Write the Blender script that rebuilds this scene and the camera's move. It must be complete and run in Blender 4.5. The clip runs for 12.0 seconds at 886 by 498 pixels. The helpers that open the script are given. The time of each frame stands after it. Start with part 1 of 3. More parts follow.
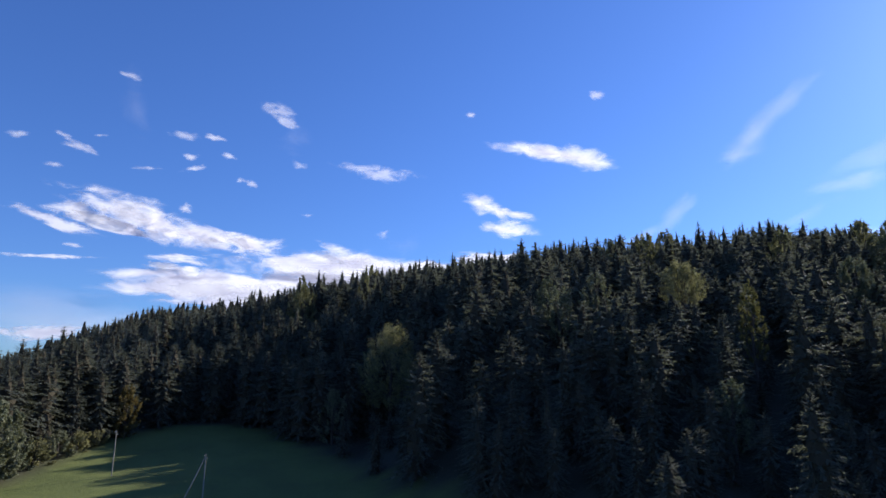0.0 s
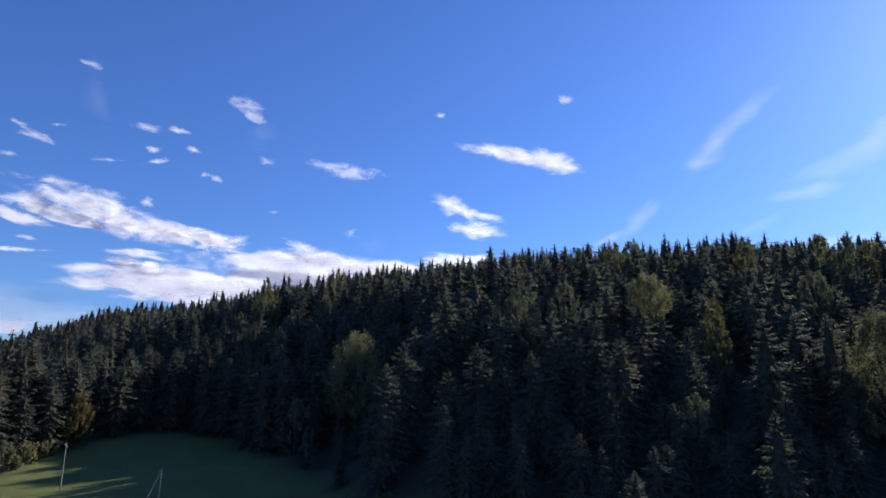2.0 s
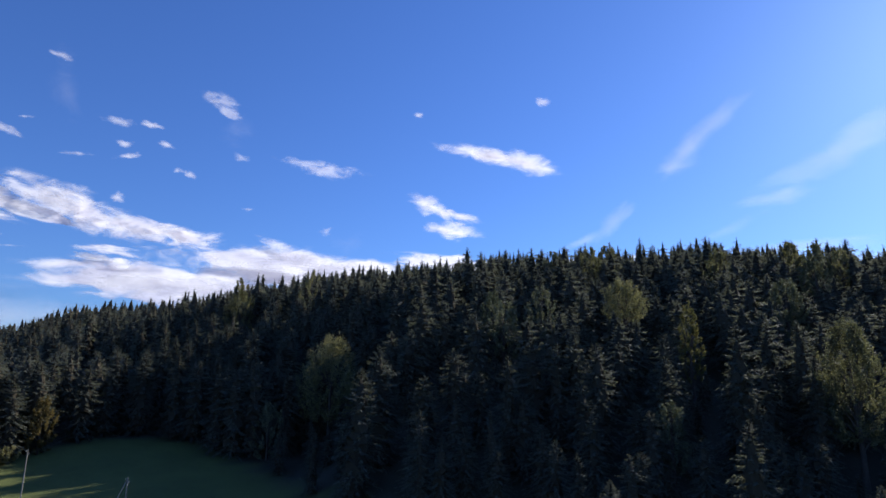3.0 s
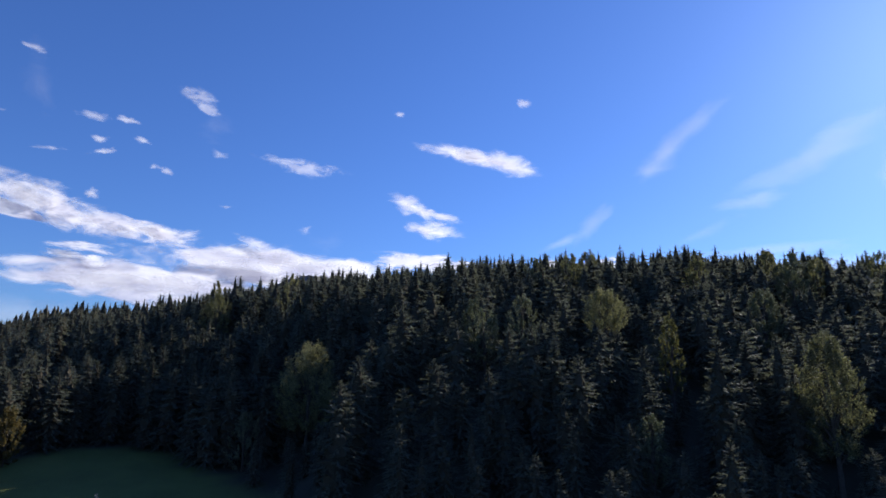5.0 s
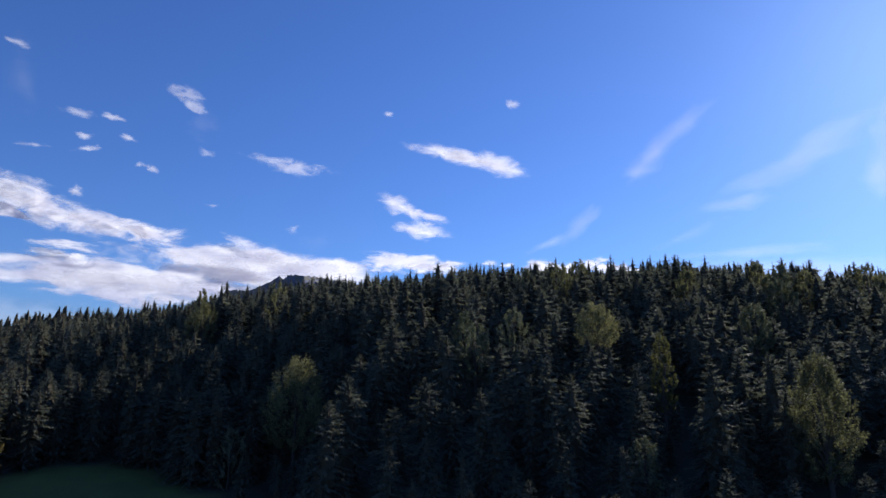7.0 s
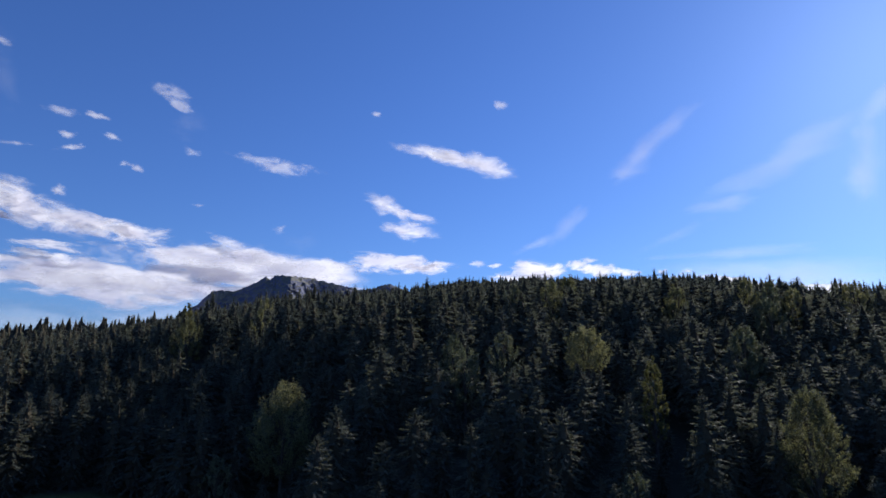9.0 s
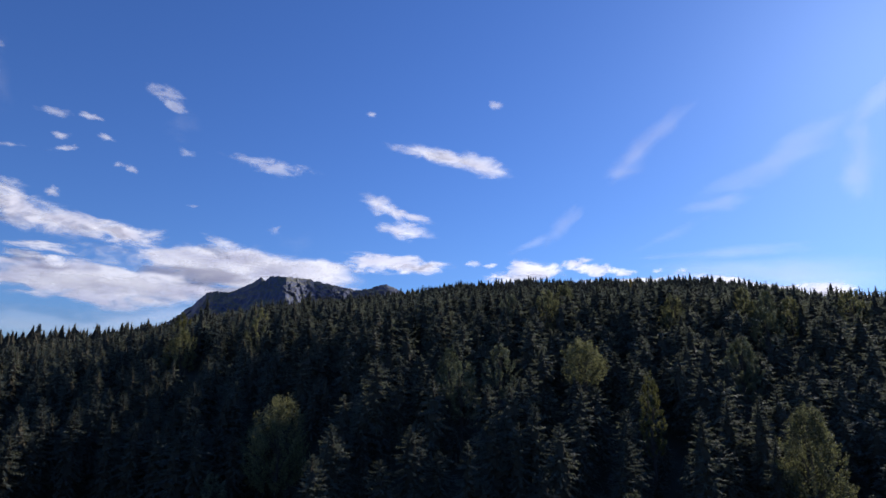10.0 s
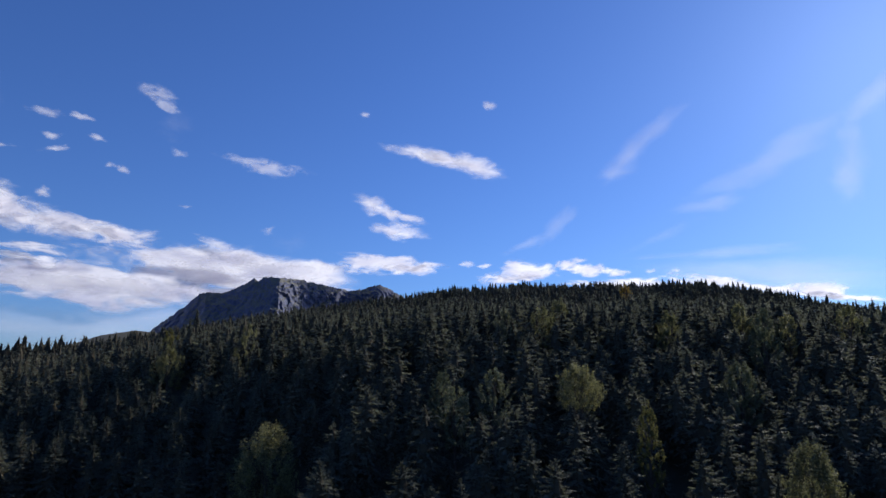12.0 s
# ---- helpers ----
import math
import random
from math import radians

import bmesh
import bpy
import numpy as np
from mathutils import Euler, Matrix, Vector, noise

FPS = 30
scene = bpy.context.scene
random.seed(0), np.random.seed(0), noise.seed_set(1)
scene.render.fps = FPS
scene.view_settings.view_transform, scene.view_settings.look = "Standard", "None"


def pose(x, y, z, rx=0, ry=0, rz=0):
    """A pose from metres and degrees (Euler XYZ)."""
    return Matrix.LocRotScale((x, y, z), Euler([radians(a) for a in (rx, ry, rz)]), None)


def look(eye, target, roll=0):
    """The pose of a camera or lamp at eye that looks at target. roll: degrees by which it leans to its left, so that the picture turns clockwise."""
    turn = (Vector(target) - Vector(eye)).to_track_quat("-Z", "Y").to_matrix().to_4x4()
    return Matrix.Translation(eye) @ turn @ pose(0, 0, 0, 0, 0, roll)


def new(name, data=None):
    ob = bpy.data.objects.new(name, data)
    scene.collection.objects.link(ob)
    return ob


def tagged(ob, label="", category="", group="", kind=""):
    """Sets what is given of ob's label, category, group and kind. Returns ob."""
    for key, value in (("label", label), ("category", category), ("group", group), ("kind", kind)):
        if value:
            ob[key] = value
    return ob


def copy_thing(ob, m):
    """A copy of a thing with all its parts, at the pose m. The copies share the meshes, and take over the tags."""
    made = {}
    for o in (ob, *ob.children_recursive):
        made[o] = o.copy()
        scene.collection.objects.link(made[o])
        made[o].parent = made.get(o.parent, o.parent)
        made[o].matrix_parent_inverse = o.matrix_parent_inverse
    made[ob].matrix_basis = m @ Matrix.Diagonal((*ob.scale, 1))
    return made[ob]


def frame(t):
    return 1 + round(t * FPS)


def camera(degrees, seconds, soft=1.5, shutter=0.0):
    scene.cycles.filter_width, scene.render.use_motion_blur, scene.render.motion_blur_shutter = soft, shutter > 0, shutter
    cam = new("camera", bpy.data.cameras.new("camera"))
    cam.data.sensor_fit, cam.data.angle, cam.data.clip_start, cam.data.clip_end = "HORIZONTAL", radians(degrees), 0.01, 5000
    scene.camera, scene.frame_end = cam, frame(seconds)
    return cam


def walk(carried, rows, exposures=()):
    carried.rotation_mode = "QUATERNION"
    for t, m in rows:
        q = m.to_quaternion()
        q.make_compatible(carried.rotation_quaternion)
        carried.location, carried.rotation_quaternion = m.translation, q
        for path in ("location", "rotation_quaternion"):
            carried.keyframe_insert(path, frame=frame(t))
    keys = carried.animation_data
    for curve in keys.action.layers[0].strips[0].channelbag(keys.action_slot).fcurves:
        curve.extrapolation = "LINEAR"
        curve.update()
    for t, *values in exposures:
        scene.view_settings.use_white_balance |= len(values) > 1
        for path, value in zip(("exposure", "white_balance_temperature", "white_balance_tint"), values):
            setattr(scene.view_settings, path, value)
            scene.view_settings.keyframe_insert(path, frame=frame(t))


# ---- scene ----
cam = camera(72.46, 12.0, soft=1.5)
PATH = [
    (0.0, pose(0.00, 0.00, 0.00, 103.00, 0.00, 0.00)),
    (0.5, pose(-0.14, 0.34, 0.75, 103.00, -0.07, -0.21)),
    (1.0, pose(-0.31, 0.66, 1.41, 103.01, -0.19, -1.10)),
    (1.5, pose(-0.37, 1.09, 2.08, 103.01, -0.28, -2.20)),
    (2.0, pose(-0.50, 1.47, 2.70, 102.99, -0.39, -3.26)),
    (2.5, pose(-0.61, 1.92, 3.34, 102.99, -0.47, -4.44)),
    (3.0, pose(-0.72, 2.37, 3.94, 102.99, -0.55, -5.61)),
    (3.5, pose(-0.78, 2.82, 4.56, 102.99, -0.61, -6.39)),
    (5.5, pose(-1.19, 3.73, 7.17, 102.97, -0.66, -7.82)),
    (6.0, pose(-1.42, 4.11, 8.03, 102.96, -0.67, -8.06)),
    (6.5, pose(-1.49, 4.50, 9.08, 102.96, -0.67, -8.32)),
    (7.0, pose(-1.60, 4.73, 10.64, 102.94, -0.67, -8.74)),
    (9.0, pose(-2.20, 5.20, 17.39, 102.90, -0.50, -9.90)),
    (9.5, pose(-2.26, 5.41, 19.27, 102.88, -0.37, -10.09)),
    (10.0, pose(-2.17, 5.63, 21.09, 102.87, -0.24, -10.26)),
    (10.5, pose(-2.07, 5.93, 22.81, 102.86, -0.23, -10.39)),
    (11.0, pose(-1.87, 6.47, 24.55, 102.84, -0.15, -10.52)),
    (11.5, pose(-1.54, 7.33, 26.33, 102.86, -0.11, -10.65)),
    (12.0, pose(-1.30, 8.35, 28.01, 102.83, -0.06, -10.81)),
]
walk(cam, PATH, exposures=((0.0, 0.76), (2.5, 0.67), (5.5, 0.58), (7.0, 0.51), (9.5, 0.36), (12.0, 0.29)))

# ---- daylight: low autumn sun ahead and to the right, clear sky ----
SUN_AZ, SUN_EL = 52.0, 27.4
sky_world = bpy.data.worlds.new("sky")
scene.world = sky_world
sky_world.use_nodes = True
wn = sky_world.node_tree
wn.nodes.clear()
w_out = wn.nodes.new("ShaderNodeOutputWorld")
w_bg = wn.nodes.new("ShaderNodeBackground")
w_sky = wn.nodes.new("ShaderNodeTexSky")
w_sky.sky_type = "NISHITA"
w_sky.sun_disc = False
w_sky.sun_elevation, w_sky.sun_rotation = radians(SUN_EL), radians(SUN_AZ)
w_sky.altitude, w_sky.air_density, w_sky.dust_density, w_sky.ozone_density = 900, 1.30, 0.55, 3.2
w_bg.inputs[1].default_value = 0.0515
w_tint = wn.nodes.new("ShaderNodeMix")
w_tint.data_type, w_tint.blend_type = "RGBA", "MULTIPLY"
w_tint.inputs[0].default_value, w_tint.inputs[7].default_value = 1.0, (0.675, 1.035, 1.87, 1)
wn.links.new(w_sky.outputs[0], w_tint.inputs[6])
wn.links.new(w_tint.outputs[2], w_bg.inputs[0])
wn.links.new(w_bg.outputs[0], w_out.inputs[0])

sun = new("sun", bpy.data.lights.new("sun", "SUN"))
sun.data.energy, sun.data.angle, sun.data.color = 4.4, radians(0.53), (1.0, 0.95, 0.87)
SUN_WAY = Vector((math.sin(radians(SUN_AZ)) * math.cos(radians(SUN_EL)),
                  math.cos(radians(SUN_AZ)) * math.cos(radians(SUN_EL)), math.sin(radians(SUN_EL))))
sun.matrix_world = look(SUN_WAY * 300, (0, 0, 0))

rng = np.random.default_rng(7)


# ---- materials ----
def material(name):
    m = bpy.data.materials.new(name)
    m.use_nodes = True
    nt = m.node_tree
    nt.nodes.clear()
    return m, nt, nt.nodes.new("ShaderNodeOutputMaterial")


def node(nt, kind, **inputs):
    n = nt.nodes.new(kind)
    for k, v in inputs.items():
        n.inputs[k].default_value = v
    return n


def ramp(nt, fac, stops):
    r = nt.nodes.new("ShaderNodeValToRGB")
    while len(r.color_ramp.elements) < len(stops):
        r.color_ramp.elements.new(0.5)
    for e, (p, c) in zip(r.color_ramp.elements, stops):
        e.position, e.color = p, (*c, 1) if len(c) == 3 else c
    nt.links.new(fac, r.inputs[0])
    return r.outputs[0]


def noise_tex(nt, vector, scale, detail=4.0, rough=0.55, warp=0.0):
    n = node(nt, "ShaderNodeTexNoise", Scale=scale, Detail=detail, Roughness=rough, Distortion=warp)
    nt.links.new(vector, n.inputs["Vector"])
    return n.outputs["Fac"]


def mix_rgb(nt, fac, a, b, mode="MIX"):
    n = nt.nodes.new("ShaderNodeMix")
    n.data_type, n.blend_type = "RGBA", mode
    for value, slot in ((fac, 0), (a, 6), (b, 7)):
        if isinstance(value, (int, float)):
            n.inputs[slot].default_value = value
        elif isinstance(value, tuple):
            n.inputs[slot].default_value = (*value, 1)
        else:
            nt.links.new(value, n.inputs[slot])
    return n.outputs[2]


def math_node(nt, op, a, b=0.0, clamp=False):
    n = nt.nodes.new("ShaderNodeMath")
    n.operation, n.use_clamp = op, clamp
    for value, slot in ((a, 0), (b, 1)):
        if isinstance(value, (int, float)):
            n.inputs[slot].default_value = value
        else:
            nt.links.new(value, n.inputs[slot])
    return n.outputs[0]


def foliage(name, dark, mid, light, tree_scale=0.16, glow=0.25, rough=0.7, gloss=0.10, relief=0.2):
    """Needles or leaves: colour by tree, by branch and by sprig, with some light let through."""
    m, nt, out = material(name)
    geo = nt.nodes.new("ShaderNodeNewGeometry")
    info = nt.nodes.new("ShaderNodeObjectInfo")
    big = noise_tex(nt, geo.outputs["Position"], tree_scale, 2.0)
    fine = noise_tex(nt, geo.outputs["Position"], 1.7, 3.0)
    v = math_node(nt, "ADD", math_node(nt, "MULTIPLY", big, 0.55), math_node(nt, "MULTIPLY", fine, 0.35))
    needles = noise_tex(nt, geo.outputs["Position"], 3.2, 4.0, 0.7)
    v = math_node(nt, "ADD", v, math_node(nt, "MULTIPLY", math_node(nt, "SUBTRACT", needles, 0.5), 0.55))
    v = math_node(nt, "ADD", v, math_node(nt, "MULTIPLY", geo.outputs["Random Per Island"], 0.22))
    v = math_node(nt, "ADD", v, math_node(nt, "MULTIPLY", info.outputs["Random"], 0.16))
    col = ramp(nt, v, ((0.42, dark), (0.62, mid), (0.86, light)))
    bs = node(nt, "ShaderNodeBsdfPrincipled", Roughness=rough)
    bs.inputs["Specular IOR Level"].default_value = gloss
    bp = node(nt, "ShaderNodeBump", Strength=relief, Distance=0.5)
    nt.links.new(needles, bp.inputs["Height"])
    nt.links.new(bp.outputs[0], bs.inputs["Normal"])
    tr = nt.nodes.new("ShaderNodeBsdfTranslucent")
    nt.links.new(col, bs.inputs["Base Color"])
    nt.links.new(mix_rgb(nt, 1.0, col, (1.12, 1.12, 0.9), "MULTIPLY"), tr.inputs["Color"])
    mx = node(nt, "ShaderNodeMixShader", Fac=glow)
    nt.links.new(bs.outputs[0], mx.inputs[1])
    nt.links.new(tr.outputs[0], mx.inputs[2])
    nt.links.new(mx.outputs[0], out.inputs[0])
    return m


def rough_surface(name, stops, scale, fine_scale, bump=0.3, rough=0.9, bump_dist=0.05):
    m, nt, out = material(name)
    tc = nt.nodes.new("ShaderNodeTexCoord")
    a = noise_tex(nt, tc.outputs["Object"], scale, 5.0)
    b = noise_tex(nt, tc.outputs["Object"], fine_scale, 6.0)
    v = math_node(nt, "ADD", math_node(nt, "MULTIPLY", a, 0.6), math_node(nt, "MULTIPLY", b, 0.4))
    bs = node(nt, "ShaderNodeBsdfPrincipled", Roughness=rough)
    nt.links.new(ramp(nt, v, stops), bs.inputs["Base Color"])
    bp = node(nt, "ShaderNodeBump", Strength=bump, Distance=bump_dist)
    nt.links.new(b, bp.inputs["Height"])
    nt.links.new(bp.outputs[0], bs.inputs["Normal"])
    nt.links.new(bs.outputs[0], out.inputs[0])
    return m


SPRUCE = foliage("spruce_needles", (0.088, 0.095, 0.080), (0.121, 0.130, 0.107), (0.146, 0.152, 0.122), glow=0.46, rough=0.7, gloss=0.10, relief=0.3)
# Brown of dead twigs, with the gloom inside a crown darkened into the colour.
TWIGS = foliage("dry_shaded_twigs", (0.038, 0.033, 0.024), (0.056, 0.049, 0.036), (0.078, 0.068, 0.050), glow=0.1, rough=0.9, gloss=0.05, relief=0.3)
BROAD_GREEN = foliage("beech_leaves", (0.062, 0.068, 0.040), (0.150, 0.150, 0.080), (0.300, 0.278, 0.138), 0.3, glow=0.45, gloss=0.25)
BROAD_GOLD = foliage("turning_leaves", (0.075, 0.078, 0.036), (0.130, 0.125, 0.050), (0.205, 0.180, 0.068), 0.3, glow=0.4)
BROAD_RUST = foliage("rusty_leaves", (0.080, 0.070, 0.030), (0.135, 0.108, 0.044), (0.205, 0.150, 0.058), 0.3, glow=0.4)
BROAD_AMBER = foliage("amber_leaves", (0.14, 0.10, 0.03), (0.24, 0.165, 0.04), (0.34, 0.23, 0.06), 0.3, glow=0.45)
BROAD_GREY = foliage("silvery_leaves", (0.07, 0.085, 0.05), (0.13, 0.14, 0.085), (0.22, 0.22, 0.15), 0.3, glow=0.3, gloss=0.2)
BARK = rough_surface("bark", ((0.3, (0.035, 0.026, 0.02)), (0.7, (0.10, 0.08, 0.062))), 1.5, 14.0, 0.6)
POLE_WOOD = rough_surface("weathered_pole_wood", ((0.3, (0.16, 0.14, 0.12)), (0.7, (0.34, 0.31, 0.27))), 1.2, 9.0, 0.4)
PORCELAIN = rough_surface("insulator_glaze", ((0.3, (0.30, 0.28, 0.26)), (0.7, (0.45, 0.43, 0.40))), 20, 60, 0.05, 0.25)
IRON = rough_surface("galvanised_iron", ((0.3, (0.2, 0.2, 0.2)), (0.7, (0.32, 0.32, 0.32))), 8, 40, 0.1, 0.5)


def ground_material():
    """Mown meadow grass, turning to brown forest litter under the trees."""
    m, nt, out = material("meadow_and_forest_floor")
    geo = nt.nodes.new("ShaderNodeNewGeometry")
    at = nt.nodes.new("ShaderNodeAttribute")
    at.attribute_name = "meadow"
    a = noise_tex(nt, geo.outputs["Position"], 0.09, 4.0)
    b = noise_tex(nt, geo.outputs["Position"], 1.3, 6.0)
    c = noise_tex(nt, geo.outputs["Position"], 9.0, 4.0)
    v = math_node(nt, "ADD", math_node(nt, "MULTIPLY", a, 0.45),
                  math_node(nt, "ADD", math_node(nt, "MULTIPLY", b, 0.35), math_node(nt, "MULTIPLY", c, 0.2)))
    grass = ramp(nt, v, ((0.32, (0.067, 0.086, 0.016)), (0.52, (0.107, 0.129, 0.025)), (0.72, (0.156, 0.167, 0.040))))
    litter = ramp(nt, v, ((0.3, (0.025, 0.028, 0.014)), (0.7, (0.06, 0.05, 0.03))))
    col = mix_rgb(nt, at.outputs["Fac"], litter, grass)
    bs = node(nt, "ShaderNodeBsdfPrincipled", Roughness=0.9)
    bp = node(nt, "ShaderNodeBump", Strength=0.7, Distance=0.25)
    nt.links.new(c, bp.inputs["Height"])
    nt.links.new(bp.outputs[0], bs.inputs["Normal"])
    nt.links.new(col, bs.inputs["Base Color"])
    nt.links.new(bs.outputs[0], out.inputs[0])
    return m


GROUND = ground_material()


def rock_material():
    m, nt, out = material("hazed_limestone_and_alpine_turf")
    geo = nt.nodes.new("ShaderNodeNewGeometry")
    mp = nt.nodes.new("ShaderNodeMapping")
    mp.inputs["Scale"].default_value = (1.0, 1.0, 0.8)
    nt.links.new(geo.outputs["Position"], mp.inputs[0])
    a = noise_tex(nt, mp.outputs[0], 0.006, 6.0, 0.6, 0.6)
    b = noise_tex(nt, mp.outputs[0], 0.035, 8.0, 0.65)
    # Air haze of the distance is painted in as extra blue in the rock.
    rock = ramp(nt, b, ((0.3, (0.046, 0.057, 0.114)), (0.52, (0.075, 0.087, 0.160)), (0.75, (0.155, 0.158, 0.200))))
    turf = ramp(nt, b, ((0.3, (0.080, 0.082, 0.060)), (0.7, (0.145, 0.136, 0.092))))
    sep = nt.nodes.new("ShaderNodeSeparateXYZ")
    nt.links.new(geo.outputs["Normal"], sep.inputs[0])
    k = math_node(nt, "ADD", math_node(nt, "MULTIPLY", sep.outputs[2], 0.8), math_node(nt, "MULTIPLY", a, 0.6))
    k = ramp(nt, k, ((0.62, (0, 0, 0)), (0.90, (0.9, 0.9, 0.9))))
    bs = node(nt, "ShaderNodeBsdfPrincipled", Roughness=0.95)
    bp = node(nt, "ShaderNodeBump", Strength=0.7, Distance=16.0)
    nt.links.new(b, bp.inputs["Height"])
    nt.links.new(bp.outputs[0], bs.inputs["Normal"])
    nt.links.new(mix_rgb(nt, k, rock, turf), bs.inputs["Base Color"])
    nt.links.new(bs.outputs[0], out.inputs[0])
    return m


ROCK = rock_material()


def cloud_material(name, lo, hi, scale, stretch, strength, weight=1.9, detail=7.0, grain=0.60, grey=(0.64, 0.63, 0.68), vary=0.0):
    """Thin water vapour: sunlight scatters through it, and it thins out to nothing at its ragged edge."""
    m, nt, out = material(name)
    tc = nt.nodes.new("ShaderNodeTexCoord")
    uv = nt.nodes.new("ShaderNodeAttribute")
    uv.attribute_name = "span"
    mp = nt.nodes.new("ShaderNodeMapping")
    mp.inputs["Scale"].default_value = stretch
    nt.links.new(tc.outputs["Object"], mp.inputs[0])
    off = nt.nodes.new("ShaderNodeVectorMath")
    off.operation = "ADD"
    nt.links.new(mp.outputs[0], off.inputs[0])
    drift = nt.nodes.new("ShaderNodeAttribute")
    drift.attribute_name = "drift"
    nt.links.new(drift.outputs["Vector"], off.inputs[1])
    big = noise_tex(nt, off.outputs[0], scale, detail, grain, 0.5)
    ln = nt.nodes.new("ShaderNodeVectorMath")
    ln.operation = "LENGTH"
    nt.links.new(uv.outputs["Vector"], ln.inputs[0])
    d = math_node(nt, "ADD", math_node(nt, "MULTIPLY", math_node(nt, "SUBTRACT", big, 0.5), weight),
                  math_node(nt, "SUBTRACT", 1.0, ln.outputs["Value"]))
    mr = nt.nodes.new("ShaderNodeMapRange")
    mr.interpolation_type = "SMOOTHSTEP"
    mr.inputs[1].default_value, mr.inputs[2].default_value = lo, hi
    mr.inputs[3].default_value, mr.inputs[4].default_value = 0.0, strength
    nt.links.new(d, mr.inputs[0])
    fade = nt.nodes.new("ShaderNodeMapRange")
    fade.interpolation_type = "SMOOTHSTEP"
    fade.inputs[1].default_value, fade.inputs[2].default_value = 1.0, 0.72
    nt.links.new(ln.outputs["Value"], fade.inputs[0])
    alpha = math_node(nt, "MULTIPLY", mr.outputs[0], fade.outputs[0])
    body = math_node(nt, "ADD", math_node(nt, "MULTIPLY", drift.outputs["Fac"], vary / 9000.0), 1.0 - 0.6 * vary)
    alpha = math_node(nt, "MULTIPLY", alpha, body, True)
    # Grey shade of the folds, painted into the white by a separate noise.
    fold_shade = noise_tex(nt, off.outputs[0], scale * 0.8, 4.0, 0.5, 0.4)
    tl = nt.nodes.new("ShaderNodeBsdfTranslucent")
    nt.links.new(ramp(nt, fold_shade, ((0.37, (0.79, 0.78, 0.79)), (0.60, grey))), tl.inputs["Color"])
    df = node(nt, "ShaderNodeBsdfDiffuse", Color=(0.95, 0.95, 0.95, 1))
    ad = node(nt, "ShaderNodeMixShader", Fac=0.06)
    tp = nt.nodes.new("ShaderNodeBsdfTransparent")
    mx = nt.nodes.new("ShaderNodeMixShader")
    nt.links.new(tl.outputs[0], ad.inputs[1])
    nt.links.new(df.outputs[0], ad.inputs[2])
    nt.links.new(alpha, mx.inputs[0])
    nt.links.new(tp.outputs[0], mx.inputs[1])
    nt.links.new(ad.outputs[0], mx.inputs[2])
    nt.links.new(mx.outputs[0], out.inputs[0])
    return m


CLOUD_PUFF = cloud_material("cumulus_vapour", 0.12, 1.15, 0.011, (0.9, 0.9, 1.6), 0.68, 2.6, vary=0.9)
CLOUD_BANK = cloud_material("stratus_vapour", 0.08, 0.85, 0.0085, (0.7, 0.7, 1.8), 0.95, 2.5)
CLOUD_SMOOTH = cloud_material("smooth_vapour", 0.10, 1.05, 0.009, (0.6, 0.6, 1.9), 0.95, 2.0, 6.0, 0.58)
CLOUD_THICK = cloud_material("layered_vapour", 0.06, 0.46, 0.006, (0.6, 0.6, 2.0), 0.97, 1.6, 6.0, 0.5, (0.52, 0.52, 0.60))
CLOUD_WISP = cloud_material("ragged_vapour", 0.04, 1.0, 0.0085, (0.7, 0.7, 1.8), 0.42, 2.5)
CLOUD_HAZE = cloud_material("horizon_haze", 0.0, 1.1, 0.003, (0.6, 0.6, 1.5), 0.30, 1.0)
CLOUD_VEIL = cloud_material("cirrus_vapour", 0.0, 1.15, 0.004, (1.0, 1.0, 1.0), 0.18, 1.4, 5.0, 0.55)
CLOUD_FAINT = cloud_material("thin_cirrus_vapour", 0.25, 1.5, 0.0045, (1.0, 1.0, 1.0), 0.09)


# ---- mesh helpers ----
def mesh_from(name, verts, faces, mat, smooth=False, slots=None):
    """One mesh from arrays of points and of triangles or quads. mat: a material, or several with the slot of each face."""
    verts, faces = np.asarray(verts, np.float32), np.asarray(faces, np.int32)
    me = bpy.data.meshes.new(name)
    n, k = faces.shape
    me.vertices.add(len(verts))
    me.vertices.foreach_set("co", verts.ravel())
    me.loops.add(n * k)
    me.loops.foreach_set("vertex_index", faces.ravel())
    me.polygons.add(n)
    me.polygons.foreach_set("loop_start", np.arange(0, n * k, k, dtype=np.int32))
    me.polygons.foreach_set("use_smooth", np.full(n, smooth))
    me.update(calc_edges=True)
    for one in (mat if isinstance(mat, tuple) else (mat,)):
        me.materials.append(one)
    if slots is not None:
        me.polygons.foreach_set("material_index", np.asarray(slots, np.int32))
    return me


def part(name, me, parent, label=""):
    ob = new(name, me)
    ob.parent = parent
    return tagged(ob, label)


def tube(points, radii, sides=7):
    """A tapered, bent round limb along points, as points and quads, closed by a tip."""
    points = [Vector(p) for p in points]
    vs, fs = [], []
    for i, (p, r) in enumerate(zip(points, radii)):
        d = (points[min(i + 1, len(points) - 1)] - points[max(i - 1, 0)]).normalized()
        a = d.orthogonal().normalized()
        b = d.cross(a)
        for j in range(sides):
            t = 2 * math.pi * j / sides
            vs.append(p + a * (r * math.cos(t)) + b * (r * math.sin(t)))
        if i:
            o = (i - 1) * sides
            fs += [(o + j, o + (j + 1) % sides, o + sides + (j + 1) % sides, o + sides + j) for j in range(sides)]
    return [tuple(v) for v in vs], fs


